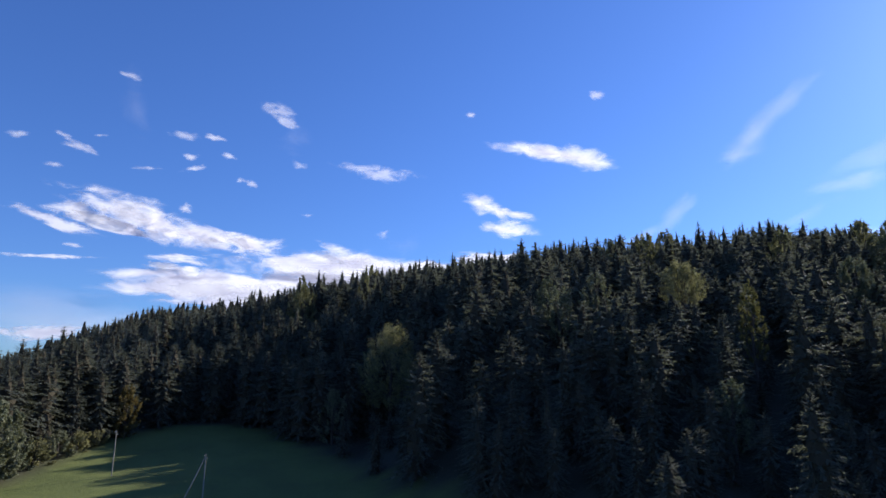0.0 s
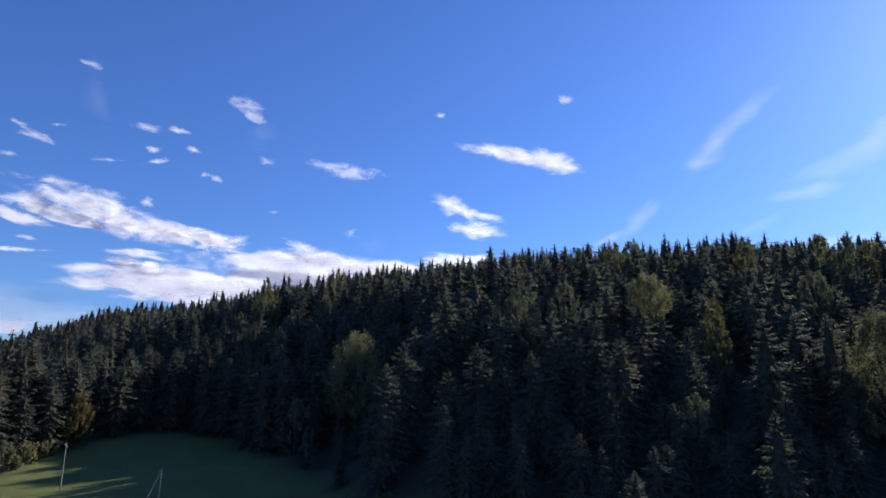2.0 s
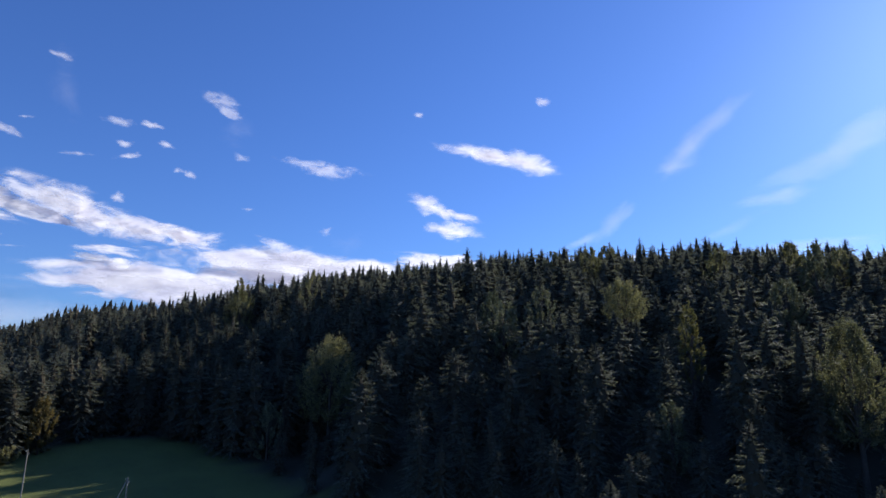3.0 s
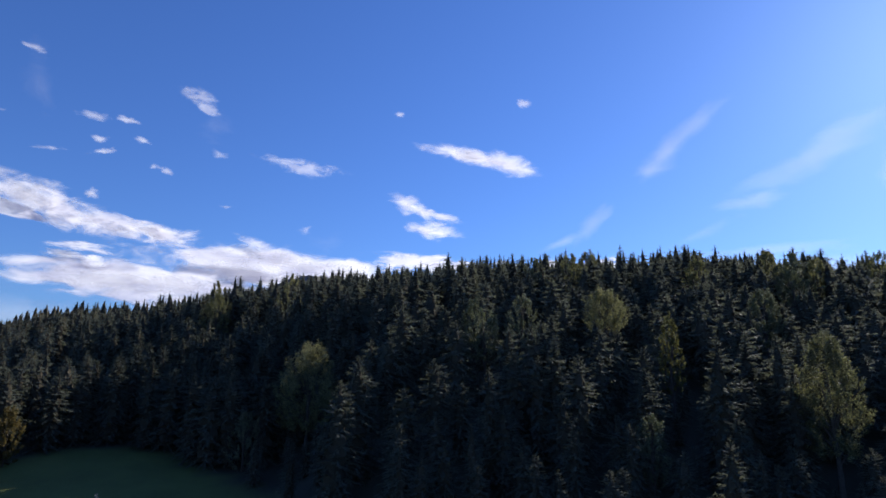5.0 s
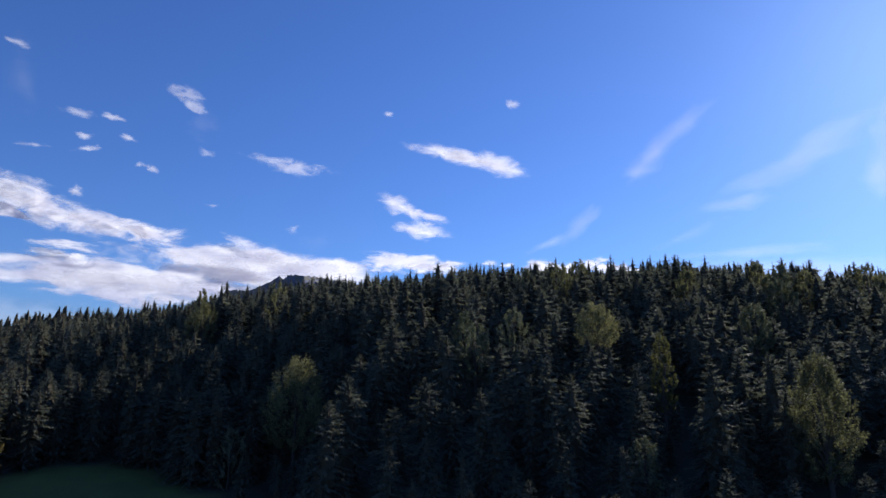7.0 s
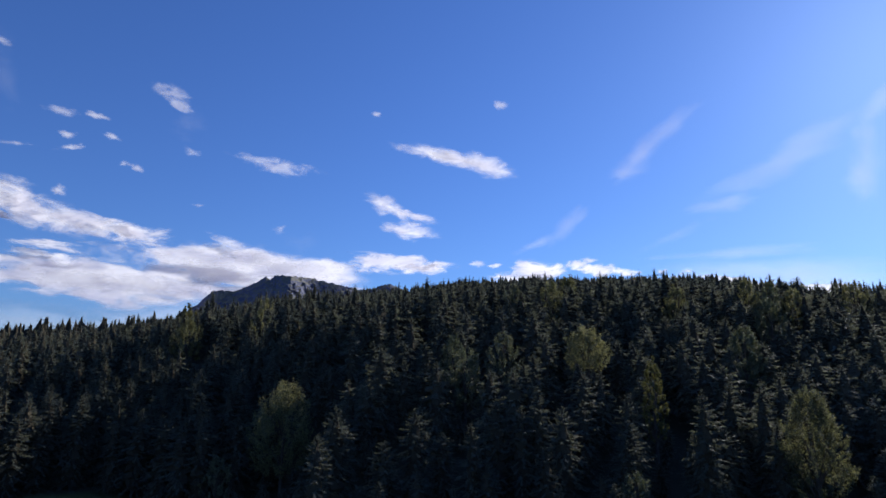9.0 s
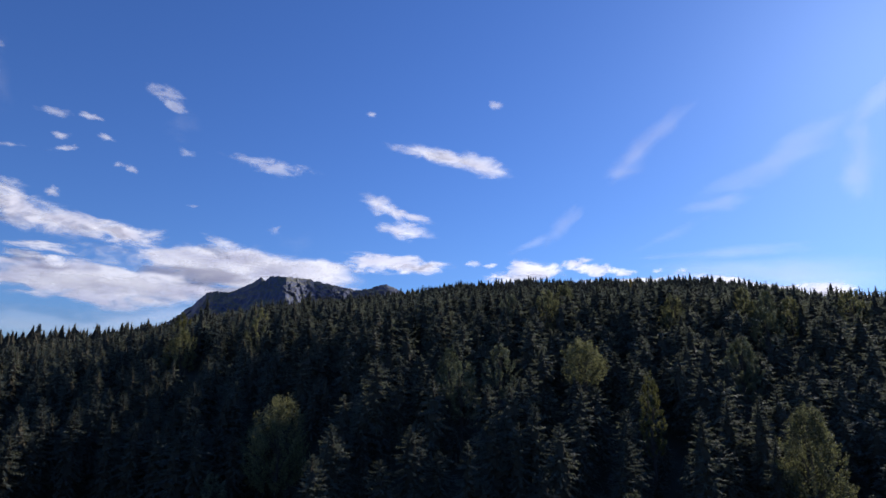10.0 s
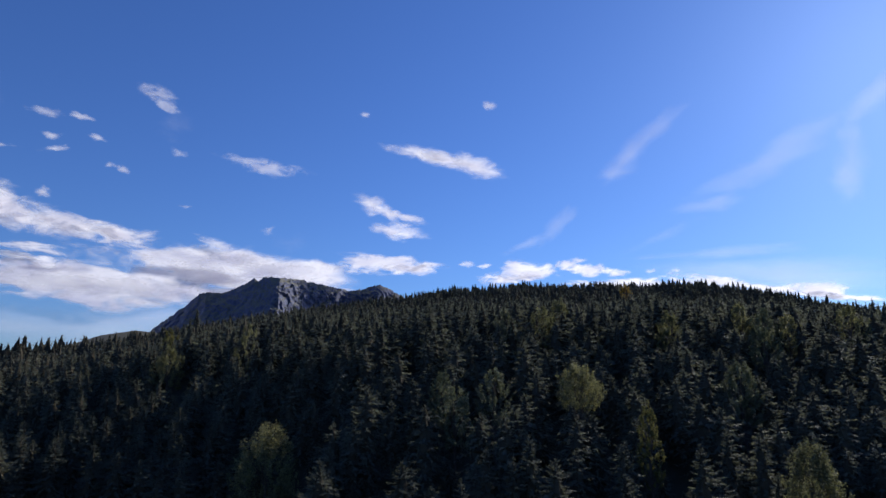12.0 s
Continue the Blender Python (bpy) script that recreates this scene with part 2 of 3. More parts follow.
def join(pieces):
    vs, fs, o = [], [], 0
    for v, f in pieces:
        v, f = np.asarray(v, float).reshape(-1, 3), np.asarray(f, int)
        vs.append(v)
        fs.append(f + o)
        o += len(v)
    return np.concatenate(vs), np.concatenate(fs)


# ---- the lie of the land ----
def bell(x, y, cx, cy, wx, wy):
    return np.exp(-((x - cx) / wx) ** 2 - ((y - cy) / wy) ** 2)


def lumps(x, y, size, seed):
    """Gentle waves of several lengths, for uneven ground."""
    k = 2 * math.pi / size
    return (np.sin(k * (x + 0.3 * y) + seed) * np.cos(k * (0.8 * y - 0.2 * x) + 2.1 * seed)
            + 0.5 * np.sin(2.3 * k * (0.6 * x - y) + 3.7 * seed) * np.cos(1.9 * k * (x + 0.5 * y) + seed))


RISE_S = (-400, 0, 60, 95, 118, 135, 157, 178, 231, 266, 335, 390, 520, 900, 1300, 1800, 6000)
RISE_Z = (-30, -30, -29, -26, -20, -12, -2, 7, 28, 38, 46, 50, 51, 50, -10, -50, -60)


def land(x, y):
    """Height of the ground: a valley floor, a wooded slope, a shelf, and a dome-shaped hill behind it."""
    x, y = np.asarray(x, float), np.asarray(y, float)
    s = y + 0.25 * np.clip(x, -300, 400)
    z = sum(np.interp(s + o, RISE_S, RISE_Z) for o in (-14, -7, 0, 7, 14)) / 5
    z = z - 15 * bell(x, y, -62, 200, 45, 62)
    z = z + 100 * bell(x, y, 300, 830, 426, 311)
    z = z + 262 * bell(x, y, -540, 2000, 430, 380)
    z = z - 0.0008 * np.clip(-x - 20, 0, 260) ** 2 * np.interp(y, (-100, 60, 430, 600, 1500), (0, 0.8, 1, 0.45, 0.2)) - 2
    z = z + 5 * bell(x, y, 130, 255, 110, 60) + 14 * bell(x, y, 560, 690, 130, 200) + 15 * bell(x, y, 490, 715, 110, 170) + 16 * bell(x, y, -184, 402, 45, 60) - 7 * bell(x, y, -170, 400, 110, 170) - 6 * bell(x, y, -110, 320, 80, 110) - 4 * bell(x, y, -190, 230, 70, 70)
    lawn = -22 + 0.17 * (y - 126) + 0.05 * (-47 - x)
    k = np.clip((8 - x) / 30, 0, 1) * np.clip((x + 190) / 80, 0, 1) * np.clip((y - 30) / 60, 0, 1) * np.clip((222 - y) / 40, 0, 1)
    k = k * k * (3 - 2 * k)
    z = z * (1 - k) + lawn * k
    # Unseen slope behind the viewpoint, added to close the valley and screen low sky.
    z = z + 50 * np.clip((-y - 60) / 400, 0, 1) ** 1.3
    wild = np.clip((s - 150) / 120, 0, 1)
    return z + wild * (1.6 * lumps(x, y, 130, 1.0) + 0.7 * lumps(x, y, 47, 4.0))


def meadow_edge(x):
    """How far up the valley the open grass reaches at each x."""
    return np.interp(x, (-260, -120, -94, -91, -88.5, -80, -65, -50, -34, -19, -9, 12, 40, 90, 200),
                     (60, 92, 112, 132, 164, 181, 188, 182, 164, 149, 132, 110, 88, 66, 40))


def build_ground():
    def steps(near, far, fine, n):
        grow = np.geomspace(fine, far - near, n)
        return near + grow
    xs = np.concatenate([-steps(260, 4800, 14, 22)[::-1], np.arange(-260, 420, 7.0), steps(420, 4800, 14, 22)])
    ys = np.concatenate([-steps(20, 4800, 14, 20)[::-1], np.arange(-20, 330, 6.0), np.arange(330, 1300, 16.0), steps(1300, 4900, 24, 18)])
    gx, gy = np.meshgrid(xs, ys)
    gz = land(gx, gy)
    nx, ny = len(xs), len(ys)
    idx = np.arange(nx * ny).reshape(ny, nx)
    faces = np.stack([idx[:-1, :-1], idx[:-1, 1:], idx[1:, 1:], idx[1:, :-1]], -1).reshape(-1, 4)
    me = mesh_from("ground", np.stack([gx, gy, gz], -1).reshape(-1, 3), faces, GROUND, True)
    open_grass = np.clip((meadow_edge(gx) + 5 - gy) / 6, 0, 1) * np.clip((330 - gy) / 30, 0, 1) * np.clip((gy + 40) / 30, 0, 1)
    at = me.attributes.new("meadow", "FLOAT", "POINT")
    at.data.foreach_set("value", open_grass.ravel().astype(np.float32))
    return tagged(new("ground", me), "green mown valley meadow turning to dark forest floor", "ground", kind="structure")


build_ground()


# ---- conifers ----
def conifer(seed, height, spread, branches, sprigs, leaf, slope=0.42, bare=0.07, lean_w=0.13):
    """The needles of one spruce: whorls of boughs up the stem, each a drooping spray with twigs to both sides and a
    raised tip. Triangles."""
    r = np.random.default_rng(seed)
    per = 7
    whorls = max(3, branches // per)
    f = 1 - np.repeat(np.linspace(0.04, 1, whorls) ** 1.30, per)
    n = len(f)
    f = np.clip(f + r.normal(0, 0.55 / whorls, n), 0.0, 0.99)
    z = height * (bare + (1 - bare) * f)
    below = height - z
    az = np.tile(np.arange(per) * 2 * math.pi / per, whorls) + np.repeat(r.uniform(0, 6.28, whorls), per) + r.normal(0, 0.22, n)
    bulge = 1 + 0.13 * np.sin(az + r.uniform(0, 6)) + 0.10 * np.sin(2 * az + below * 0.9 + r.uniform(0, 6))
    reach = spread * np.tanh(slope * below / spread) * bulge * r.uniform(0.62, 1.14, n) * np.repeat(r.uniform(0.88, 1.1, whorls), per) + 0.10
    rise = np.interp(f, (0, 0.5, 0.8, 0.93, 1), (-0.12, -0.02, 0.16, 0.45, 0.9)) + r.normal(0, 0.08, n)
    sag = np.interp(f, (0, 0.5, 0.85, 1), (0.42, 0.36, 0.18, 0.0))
    up = np.array([0.0, 0.0, 1.0])

    def each(v):
        return np.repeat(v, sprigs, 0)

    out = each(np.stack([np.cos(az), np.sin(az), np.zeros(n)], 1))
    side = each(np.stack([-np.sin(az), np.cos(az), np.zeros(n)], 1))
    m = n * sprigs
    t = np.tile(np.linspace(0.30, 1.0, sprigs), n) + r.normal(0, 0.03, m)
    hand = np.tile(np.where(np.arange(sprigs) % 2, 1.0, -1.0), n)
    hand[sprigs - 1::sprigs] *= 0.15
    ln, ff = each(reach), each(f)
    climb = each(rise) * t - each(sag) * t ** 2 + 0.16 * t ** 4
    base = up * each(z)[:, None] + out * (ln * t)[:, None] + up * (ln * climb)[:, None]
    hang = np.interp(ff, (0, 0.6, 0.9, 1), (0.75, 0.62, 0.25, -0.5)) * r.uniform(-0.45, 1.7, m)
    way = out * r.uniform(0.45, 0.95, m)[:, None] + side * (hand * r.uniform(0.45, 1.0, m))[:, None] - up * hang[:, None]
    way /= np.linalg.norm(way, axis=1, keepdims=True)
    wide = np.cross(way, up + out * r.normal(0.45, 0.6, m)[:, None] + side * r.normal(0, 0.6, m)[:, None])
    wide /= np.linalg.norm(wide, axis=1, keepdims=True)
    size = leaf * (0.12 + 0.88 * np.clip(1.6 * ln / spread, 0, 1)) * (1.25 - 0.45 * t) * r.uniform(0.7, 1.3, m)
    w = (size * lean_w * r.uniform(0.8, 1.25, m))[:, None]
    back = base - way * (size * 0.22)[:, None]
    tip = base + way * (size * 0.86)[:, None]
    q = np.stack([back + wide * w, tip, back - wide * w], 1)
    top = np.array([[[0.10, 0, height * 0.95], [0, 0, height * 1.01], [-0.06, 0.06, height * 0.955]],
                    [[0, 0.09, height * 0.955], [0, 0, height * 1.01], [0.05, -0.08, height * 0.955]]])
    q = np.concatenate([q, top])
    return q.reshape(-1, 3), np.arange(len(q) * 3).reshape(-1, 3)


def core_cone(seed, height, spread, sides=12, tiers=13, fill=0.8, slope=0.42, bare=0.05):
    """The inner twigs of a crown: tiers of drooping, lobed boughs, one over the other. Triangles."""
    r = np.random.default_rng(seed + 500)
    ph = r.uniform(0, 6.28, 3)
    rows = []
    levels = 1 - (1 - np.linspace(0, 1, tiers + 1)) ** 0.85
    for k in range(tiers):
        f = bare + (0.94 - bare) * levels[tiers - 1 - k]
        f_up = bare + (0.94 - bare) * levels[tiers - k]
        for inner in (True, False):
            z = height * (f_up - (f_up - f) * (0.25 if inner else 0.95))
            below = height * 0.96 - z
            ang = (np.arange(sides) + 0.5 * (k % 2) + r.uniform(-0.25, 0.25, sides)) * 2 * math.pi / sides
            bulge = 1 + 0.13 * np.sin(ang + ph[0]) + 0.09 * np.sin(2 * ang + below * 0.9 + ph[1])
            lobe = r.uniform(0.62, 1.25, sides)
            rad = spread * math.tanh(slope * max(below, 0) / spread) * fill * bulge * (0.80 * r.uniform(0.85, 1.15, sides) if inner else lobe) + 0.02
            drop = r.uniform(-0.4, 0.4, sides) * height * (f_up - f)
            rows.append(np.stack([np.cos(ang) * rad, np.sin(ang) * rad, z + drop * np.ones(sides)], 1))
    top = np.array([[0.0, 0.0, height * 0.985]])
    fs = [(0, 1 + j, 1 + (j + 1) % sides) for j in range(sides)]
    for i in range(len(rows) - 1):
        for j in range(sides):
            a, b = 1 + i * sides + j, 1 + i * sides + (j + 1) % sides
            fs += [(a, b, b + sides), (a, b + sides, a + sides)]
    return np.concatenate([top] + rows), np.array(fs)


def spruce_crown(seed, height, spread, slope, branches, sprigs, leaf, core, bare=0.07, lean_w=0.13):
    """Needles over darkened inner twigs: points, triangles and the material of each triangle (0 needles, 1 twigs)."""
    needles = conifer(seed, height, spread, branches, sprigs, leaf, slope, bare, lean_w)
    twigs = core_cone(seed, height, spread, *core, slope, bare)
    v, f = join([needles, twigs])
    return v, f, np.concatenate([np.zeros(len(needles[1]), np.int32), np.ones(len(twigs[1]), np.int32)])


def trunk_mesh(name, height, girth, lean=0.0, sides=7):
    pts = [(lean * h * h / height, 0.3 * lean * h, h) for h in np.linspace(-0.8, height, 6)]
    v, f = tube(pts, [girth * (1 - 0.93 * i / 5) for i in range(6)], sides)
    return mesh_from(name, v, f, BARK, True)


def spruce_kind(seed, height, spread, slope, label):
    top = tagged(new("spruce_tree"), label, "tree", "spruces on the lower slope")
    part("trunk", trunk_mesh("trunk", height * 0.97, 0.011 * height + 0.06), top)
    v, f, slots = spruce_crown(seed, height, spread, slope, 196, 18, 0.84, (9, 10, 0.42), 0.06, 0.22)
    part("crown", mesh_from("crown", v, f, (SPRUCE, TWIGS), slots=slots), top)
    return top


# ---- broadleaved trees ----
def leafy_crown(seed, height, width, clumps, leaves, low=0.25, leaf=0.42):
    """Leaf sprays gathered in clumps at the ends of the limbs, with gaps between. Quads, and the clump centres."""
    r = np.random.default_rng(seed)
    i = np.arange(clumps)
    zz = r.permutation((i + 0.5) / clumps)
    turn = i * 2.399963 + r.normal(0, 0.25, clumps)
    girth = np.interp(zz, (0, 0.15, 0.38, 0.66, 0.86, 1), (0.72, 0.96, 1.0, 0.86, 0.58, 0.22)) * (1 + 0.12 * np.sin(2 * turn + r.uniform(0, 6)) + 0.10 * np.sin(3 * turn + 9 * zz))
    off = girth * np.sqrt(r.uniform(0.30, 1.30, clumps)) * width / 2
    cs = np.stack([np.cos(turn) * off, np.sin(turn) * off, height * (low + (0.95 - low) * zz) + r.normal(0, 0.03 * height * (1 - low), clumps)], 1)
    rad = width * r.uniform(0.040, 0.085, clumps) + 0.12
    lift_up = (height * (1 - low)) / (cs[:, 2].max() + 0.5 * rad.mean() - height * low)
    cs[:, 2] = height * low + (cs[:, 2] - height * low) * lift_up
    c = np.repeat(cs, leaves, 0)
    rr = np.repeat(rad, leaves)[:, None]
    d = r.normal(size=c.shape)
    d /= np.linalg.norm(d, axis=1, keepdims=True)
    spray = cs - np.array([0.0, 0.0, height * low * 0.9])
    spray = np.repeat(spray / np.linalg.norm(spray, axis=1, keepdims=True) + np.array([0, 0, 0.35]), leaves, 0)
    p = c + d * rr * r.uniform(0.15, 1.0, (len(c), 1)) + spray * rr * r.uniform(-1.0, 1.5, (len(c), 1))
    n = d * 0.6 + r.normal(0, 0.6, c.shape) + np.array([0, 0, 0.35])
    n /= np.linalg.norm(n, axis=1, keepdims=True)
    a = np.cross(n, r.normal(size=c.shape))
    a /= np.linalg.norm(a, axis=1, keepdims=True)
    b = np.cross(n, a)
    s = leaf * r.uniform(0.5, 1.25, (len(c), 1))
    q = np.stack([p - a * s, p + b * s * 0.55 + n * s * 0.15, p + a * s, p - b * s * 0.55], 1)
    return q.reshape(-1, 3), np.arange(len(q) * 4).reshape(-1, 4), cs


def broadleaf(name, seed, x, y, top_z, width, mat, label, category="tree", clumps=48, leaves=120, low=0.22, leaf=0.30, height=None):
    base = float(land(x, y))
    h = height or max(3.0, top_z - base)
    ob = tagged(new(name), label, category)
    ob.matrix_world = pose(x, y, base, 0, 0, 0)
    v, f, cs = leafy_crown(seed, h, width, clumps, leaves, low, leaf)
    limbs = [tube([(0, 0, -0.8), (0.1, 0, h * 0.2), (0.0, 0.12, h * 0.45), (-0.1, 0, h * 0.85)],
                  [0.018 * h + 0.05, 0.014 * h + 0.04, 0.010 * h + 0.03, 0.02], 8)]
    for c in cs[:: max(1, len(cs) // 12)]:
        z0 = max(h * 0.12, min(c[2] * 0.62, h * 0.7))
        limbs.append(tube([(0, 0.05, z0), (c[0] * 0.45, c[1] * 0.45, z0 + (c[2] - z0) * 0.55), tuple(c)],
                          [0.006 * h + 0.02, 0.004 * h + 0.015, 0.012], 5))
    tv, tf = join(limbs)
    part("trunk", mesh_from("trunk", tv, tf, BARK, True), ob)
    part("crown", mesh_from("crown", v, f, mat), ob)
    return ob


SINGLES = []   # places kept free of spruces
LOW_GROWTH = []   # glades with young spruces only


def single(name, seed, x, y, top_z, width, mat, label, **more):
    SINGLES.append((x, y, width * 0.42))
    far = math.hypot(x, y)
    for k in np.arange(4.0, more.pop("open_front", 10.0), 3.0):
        LOW_GROWTH.append((x - x / far * k, y - y / far * k, width * 0.40))
    for k in np.arange(5.0, more.pop("open_sun", 0.0), 4.0):
        LOW_GROWTH.append((x + math.sin(radians(SUN_AZ)) * k, y + math.cos(radians(SUN_AZ)) * k, width * (0.40 if k < 24 else 0.32)))
    return broadleaf(name, seed, x, y, top_z, width, mat, label, **more)


single("beech_tree", 11, -15.2, 179, 17.6, 14.5, BROAD_GREEN, "tall yellowing green beech standing out of the dark spruces", clumps=300, leaves=64, low=0.26, leaf=0.23, open_front=34, open_sun=56)
single("beech_tree", 12, 89.2, 113, 17.3, 10.0, BROAD_GREEN, "broad pale green beech at the foot of the slope", clumps=320, leaves=64, low=0.28, leaf=0.21, open_front=16, open_sun=22)
single("beech_tree", 13, 64.5, 162, 33.2, 11.0, BROAD_GREEN, "pale olive beech with a rounded crown among spruces", low=0.60, clumps=190, leaves=64, leaf=0.22, open_front=4, open_sun=9)
single("birch_tree", 14, 71, 139.5, 24.4, 5.0, BROAD_GOLD, "slim yellow-green birch between spruces", clumps=110, leaves=50, low=0.34, leaf=0.22, open_front=5, open_sun=18)
single("beech_tree", 15, 110, 159, 34.0, 8.5, BROAD_GREY, "thin greyish broadleaf tree with an open crown", clumps=100, low=0.32, leaf=0.24, open_front=14, open_sun=14)
single("whitebeam_tree", 16, 55, 119, 1.5, 7.0, BROAD_GREY, "small silvery whitebeam in deep shade", clumps=80, leaves=50, leaf=0.22, open_front=30, open_sun=40)
single("hazel_bush", 17, -30.5, 173, -0.8, 7.0, BROAD_GREY, "grey-green hazel bush at the forest edge", clumps=70, leaves=60, low=0.1, leaf=0.22, open_front=34, open_sun=34)
single("maple_tree", 18, -85, 168, 0.5, 5.5, BROAD_RUST, "rusty autumn maple at the edge of the meadow", clumps=110, leaves=60, low=0.06, leaf=0.24, open_front=4)
single("beech_tree", 19, -59, 254, 42.0, 10.0, BROAD_GREEN, "yellow-green beech high on the slope", clumps=110, leaves=60, leaf=0.28, low=0.4, open_front=14, open_sun=18)
for n, (bx, by, bh, bw) in enumerate(((-92, 130, 6.5, 8), (-93, 137, 7, 8), (-91.5, 143, 5.0, 6.5), (-90.5, 149, 5.5, 6.5), (-89, 154, 4.2, 5.5), (-95, 124, 8, 9), (-88, 160, 3.4, 4.5))):
    single("hazel_bush", 80 + n, bx, by, 0, bw, BROAD_GREY if n % 2 else BROAD_GREEN, ("grey-green" if n % 2 else "olive green")
           + " rounded hazel bush at the edge of the meadow", category="bush", clumps=34, leaves=100, low=0.06, leaf=0.24, height=bh)
single("willow_tree", 90, -91, 129, -3.0, 9.0, BROAD_GREY, "tall grey-green willow beside the meadow", clumps=90, low=0.10)
single("rowan_tree", 31, 304, 588, 131.0, 12.0, BROAD_AMBER, "small orange autumn rowan near the top of the round hill", leaves=60, leaf=0.6, low=0.4, open_front=30, open_sun=20)
for n, (bx, by, bz, bw) in enumerate(((118, 205, 53.5, 8), (148, 207, 57, 7), (151, 199, 55, 8), (155, 192, 51.5, 7), (184, 196, 56, 9), (139, 184, 47, 8),
                                      (90, 238, 62, 8), (76, 220, 56, 9), (63, 224, 55, 7))):
    single("maple_tree", 40 + n, bx, by, bz, bw, (BROAD_GREEN, BROAD_GREEN, BROAD_GREY)[n % 3], ("olive green", "yellow-green", "pale grey-green")[n % 3]
           + " broadleaf tree scattered among the upper spruces", clumps=70, leaves=60, low=0.45, leaf=0.32, open_front=15, open_sun=14)
for n, (bx, by, bz, bw) in enumerate(((44, 172, 32, 8), (32, 167, 27, 9), (31, 178, 32, 7))):
    single("birch_tree", 60 + n, bx, by, bz, bw, BROAD_GREY, "silvery grey-green birch half hidden between spruces", clumps=80, leaves=50, low=0.4, open_front=14, open_sun=14)
single("larch_tree", 70, -31, 253, 50.5, 8.0, BROAD_GREEN, "yellowing tree standing among spruces on the slope", leaves=90, open_sun=12)
single("larch_tree", 71, -66, 280, 51.0, 8.0, BROAD_GOLD, "golden larch near the crest of the wooded slope", leaves=90)

# ---- the forest ----
for tree_x, tree_y in ((12, 167), (69, 117), (97, 222), (102, 222), (-79, 400), (-82, 403), (56, 252), (-15, 338),
                       (-96.5, 150), (-99, 168), (-92.5, 167), (-98, 139), (-104, 157), (-93, 158)):
    SINGLES.append((tree_x, tree_y, 3.5))
LOW_GROWTH += [(9, 158, 5.0), (8, 150, 5.0), (65, 109, 5.0), (-26, 161, 4.5), (-6, 177, 5.0), (1, 165, 4.5), (6, 189, 4.0), (4, 213, 4.0)]

def forest_points():
    """Places of trees on a jittered grid, over the wooded land that lies open to the valley."""
    pts = []
    for x0, x1, y0, y1, gap in ((-260, 380, 40, 400, 8.3), (-420, 860, 400, 1180, 8.6)):
        gx, gy = np.meshgrid(np.arange(x0, x1, gap), np.arange(y0, y1, gap))
        p = np.stack([gx.ravel(), gy.ravel()], 1) + rng.uniform(-0.46, 0.46, (gx.size, 2)) * gap
        pts.append(p)
    gx, gy = np.meshgrid(np.arange(-260, 380, 7.1), np.arange(40, 400, 7.1))
    dense = np.stack([gx.ravel(), gy.ravel()], 1) + rng.uniform(-0.46, 0.46, (gx.size, 2)) * 7.1
    gx, gy = np.meshgrid(np.arange(-260, 380, 5.5), np.arange(160, 400, 5.5))
    crest = np.stack([gx.ravel(), gy.ravel()], 1) + rng.uniform(-0.46, 0.46, (gx.size, 2)) * 5.5

    def upper(q):
        return q[:, 1] + 0.25 * q[:, 0] > 262

    def west(q):
        return (q[:, 0] < -18) & ~upper(q)
    p = np.concatenate([pts[0][~west(pts[0]) & ~upper(pts[0])], dense[west(dense)], crest[upper(crest)], pts[1]])
    x, y = p[:, 0], p[:, 1]
    az = np.degrees(np.arctan2(x, y))
    keep = (az > -44) & (az < 62) & (y > meadow_edge(x) + 3)
    keep &= ~((y > 420) & (az > 56))
    keep &= (y < 835) & (y > 1.10 * x - 60) & ((az > -33) | (y < 330))
    for sx, sy, sr in SINGLES:
        keep &= np.hypot(x - sx, y - sy) > sr
    return p[keep]


PTS = forest_points()
PZ = land(PTS[:, 0], PTS[:, 1])
YOUNG = np.ones(len(PTS))
for glade_x, glade_y, glade_r in LOW_GROWTH:
    YOUNG[np.hypot(PTS[:, 0] - glade_x, PTS[:, 1] - glade_y) < glade_r] = 0.42
REACH = PTS[:, 1] + 0.25 * PTS[:, 0]
FRONT = np.minimum(REACH, PTS[:, 1] - meadow_edge(PTS[:, 0]) + 108)
order = np.argsort(FRONT)
near_ids, rest_ids = order[:250], order[250:]

KINDS = [(21, 23.5, 5.4, 0.66, "tall dark green spruce with drooping branches on the slope"),
         (22, 22.0, 5.8, 0.76, "broad dark green spruce with ragged drooping branches"),
         (23, 26.0, 4.6, 0.47, "slender dark green spruce with a pointed top"),
         (24, 19.5, 5.2, 0.98, "blunt-topped dark green fir with a dense rounded crown"),
         (25, 23.0, 6.1, 0.70, "wide old spruce with heavy drooping branches")]
first = [None] * len(KINDS)
for n, i in enumerate(near_ids):
    k = int(rng.integers(len(KINDS)))
    size = float(rng.uniform(0.94, 1.04) if rng.random() < 0.7 else rng.uniform(0.86, 0.95))
    size *= YOUNG[i] * (1.10 if -58 < PTS[i, 0] < 0 and PTS[i, 1] < 205 else 1.0)
    if PTS[i, 0] > 0:   # shorter trees at the foot of the slope, under tall ones
        size *= float(np.interp(REACH[i], (90, 120, 140, 165), (0.62, 0.68, 0.94, 1.12)))
    m = pose(PTS[i, 0], PTS[i, 1], PZ[i], rng.normal(0, 1.2), rng.normal(0, 1.2), rng.uniform(0, 360))
    if first[k] is None:
        first[k] = spruce_kind(*KINDS[k])
        first[k].matrix_world = m
    else:
        copy_thing(first[k], m).scale = (size, size, size * float(rng.uniform(0.92, 1.08)))


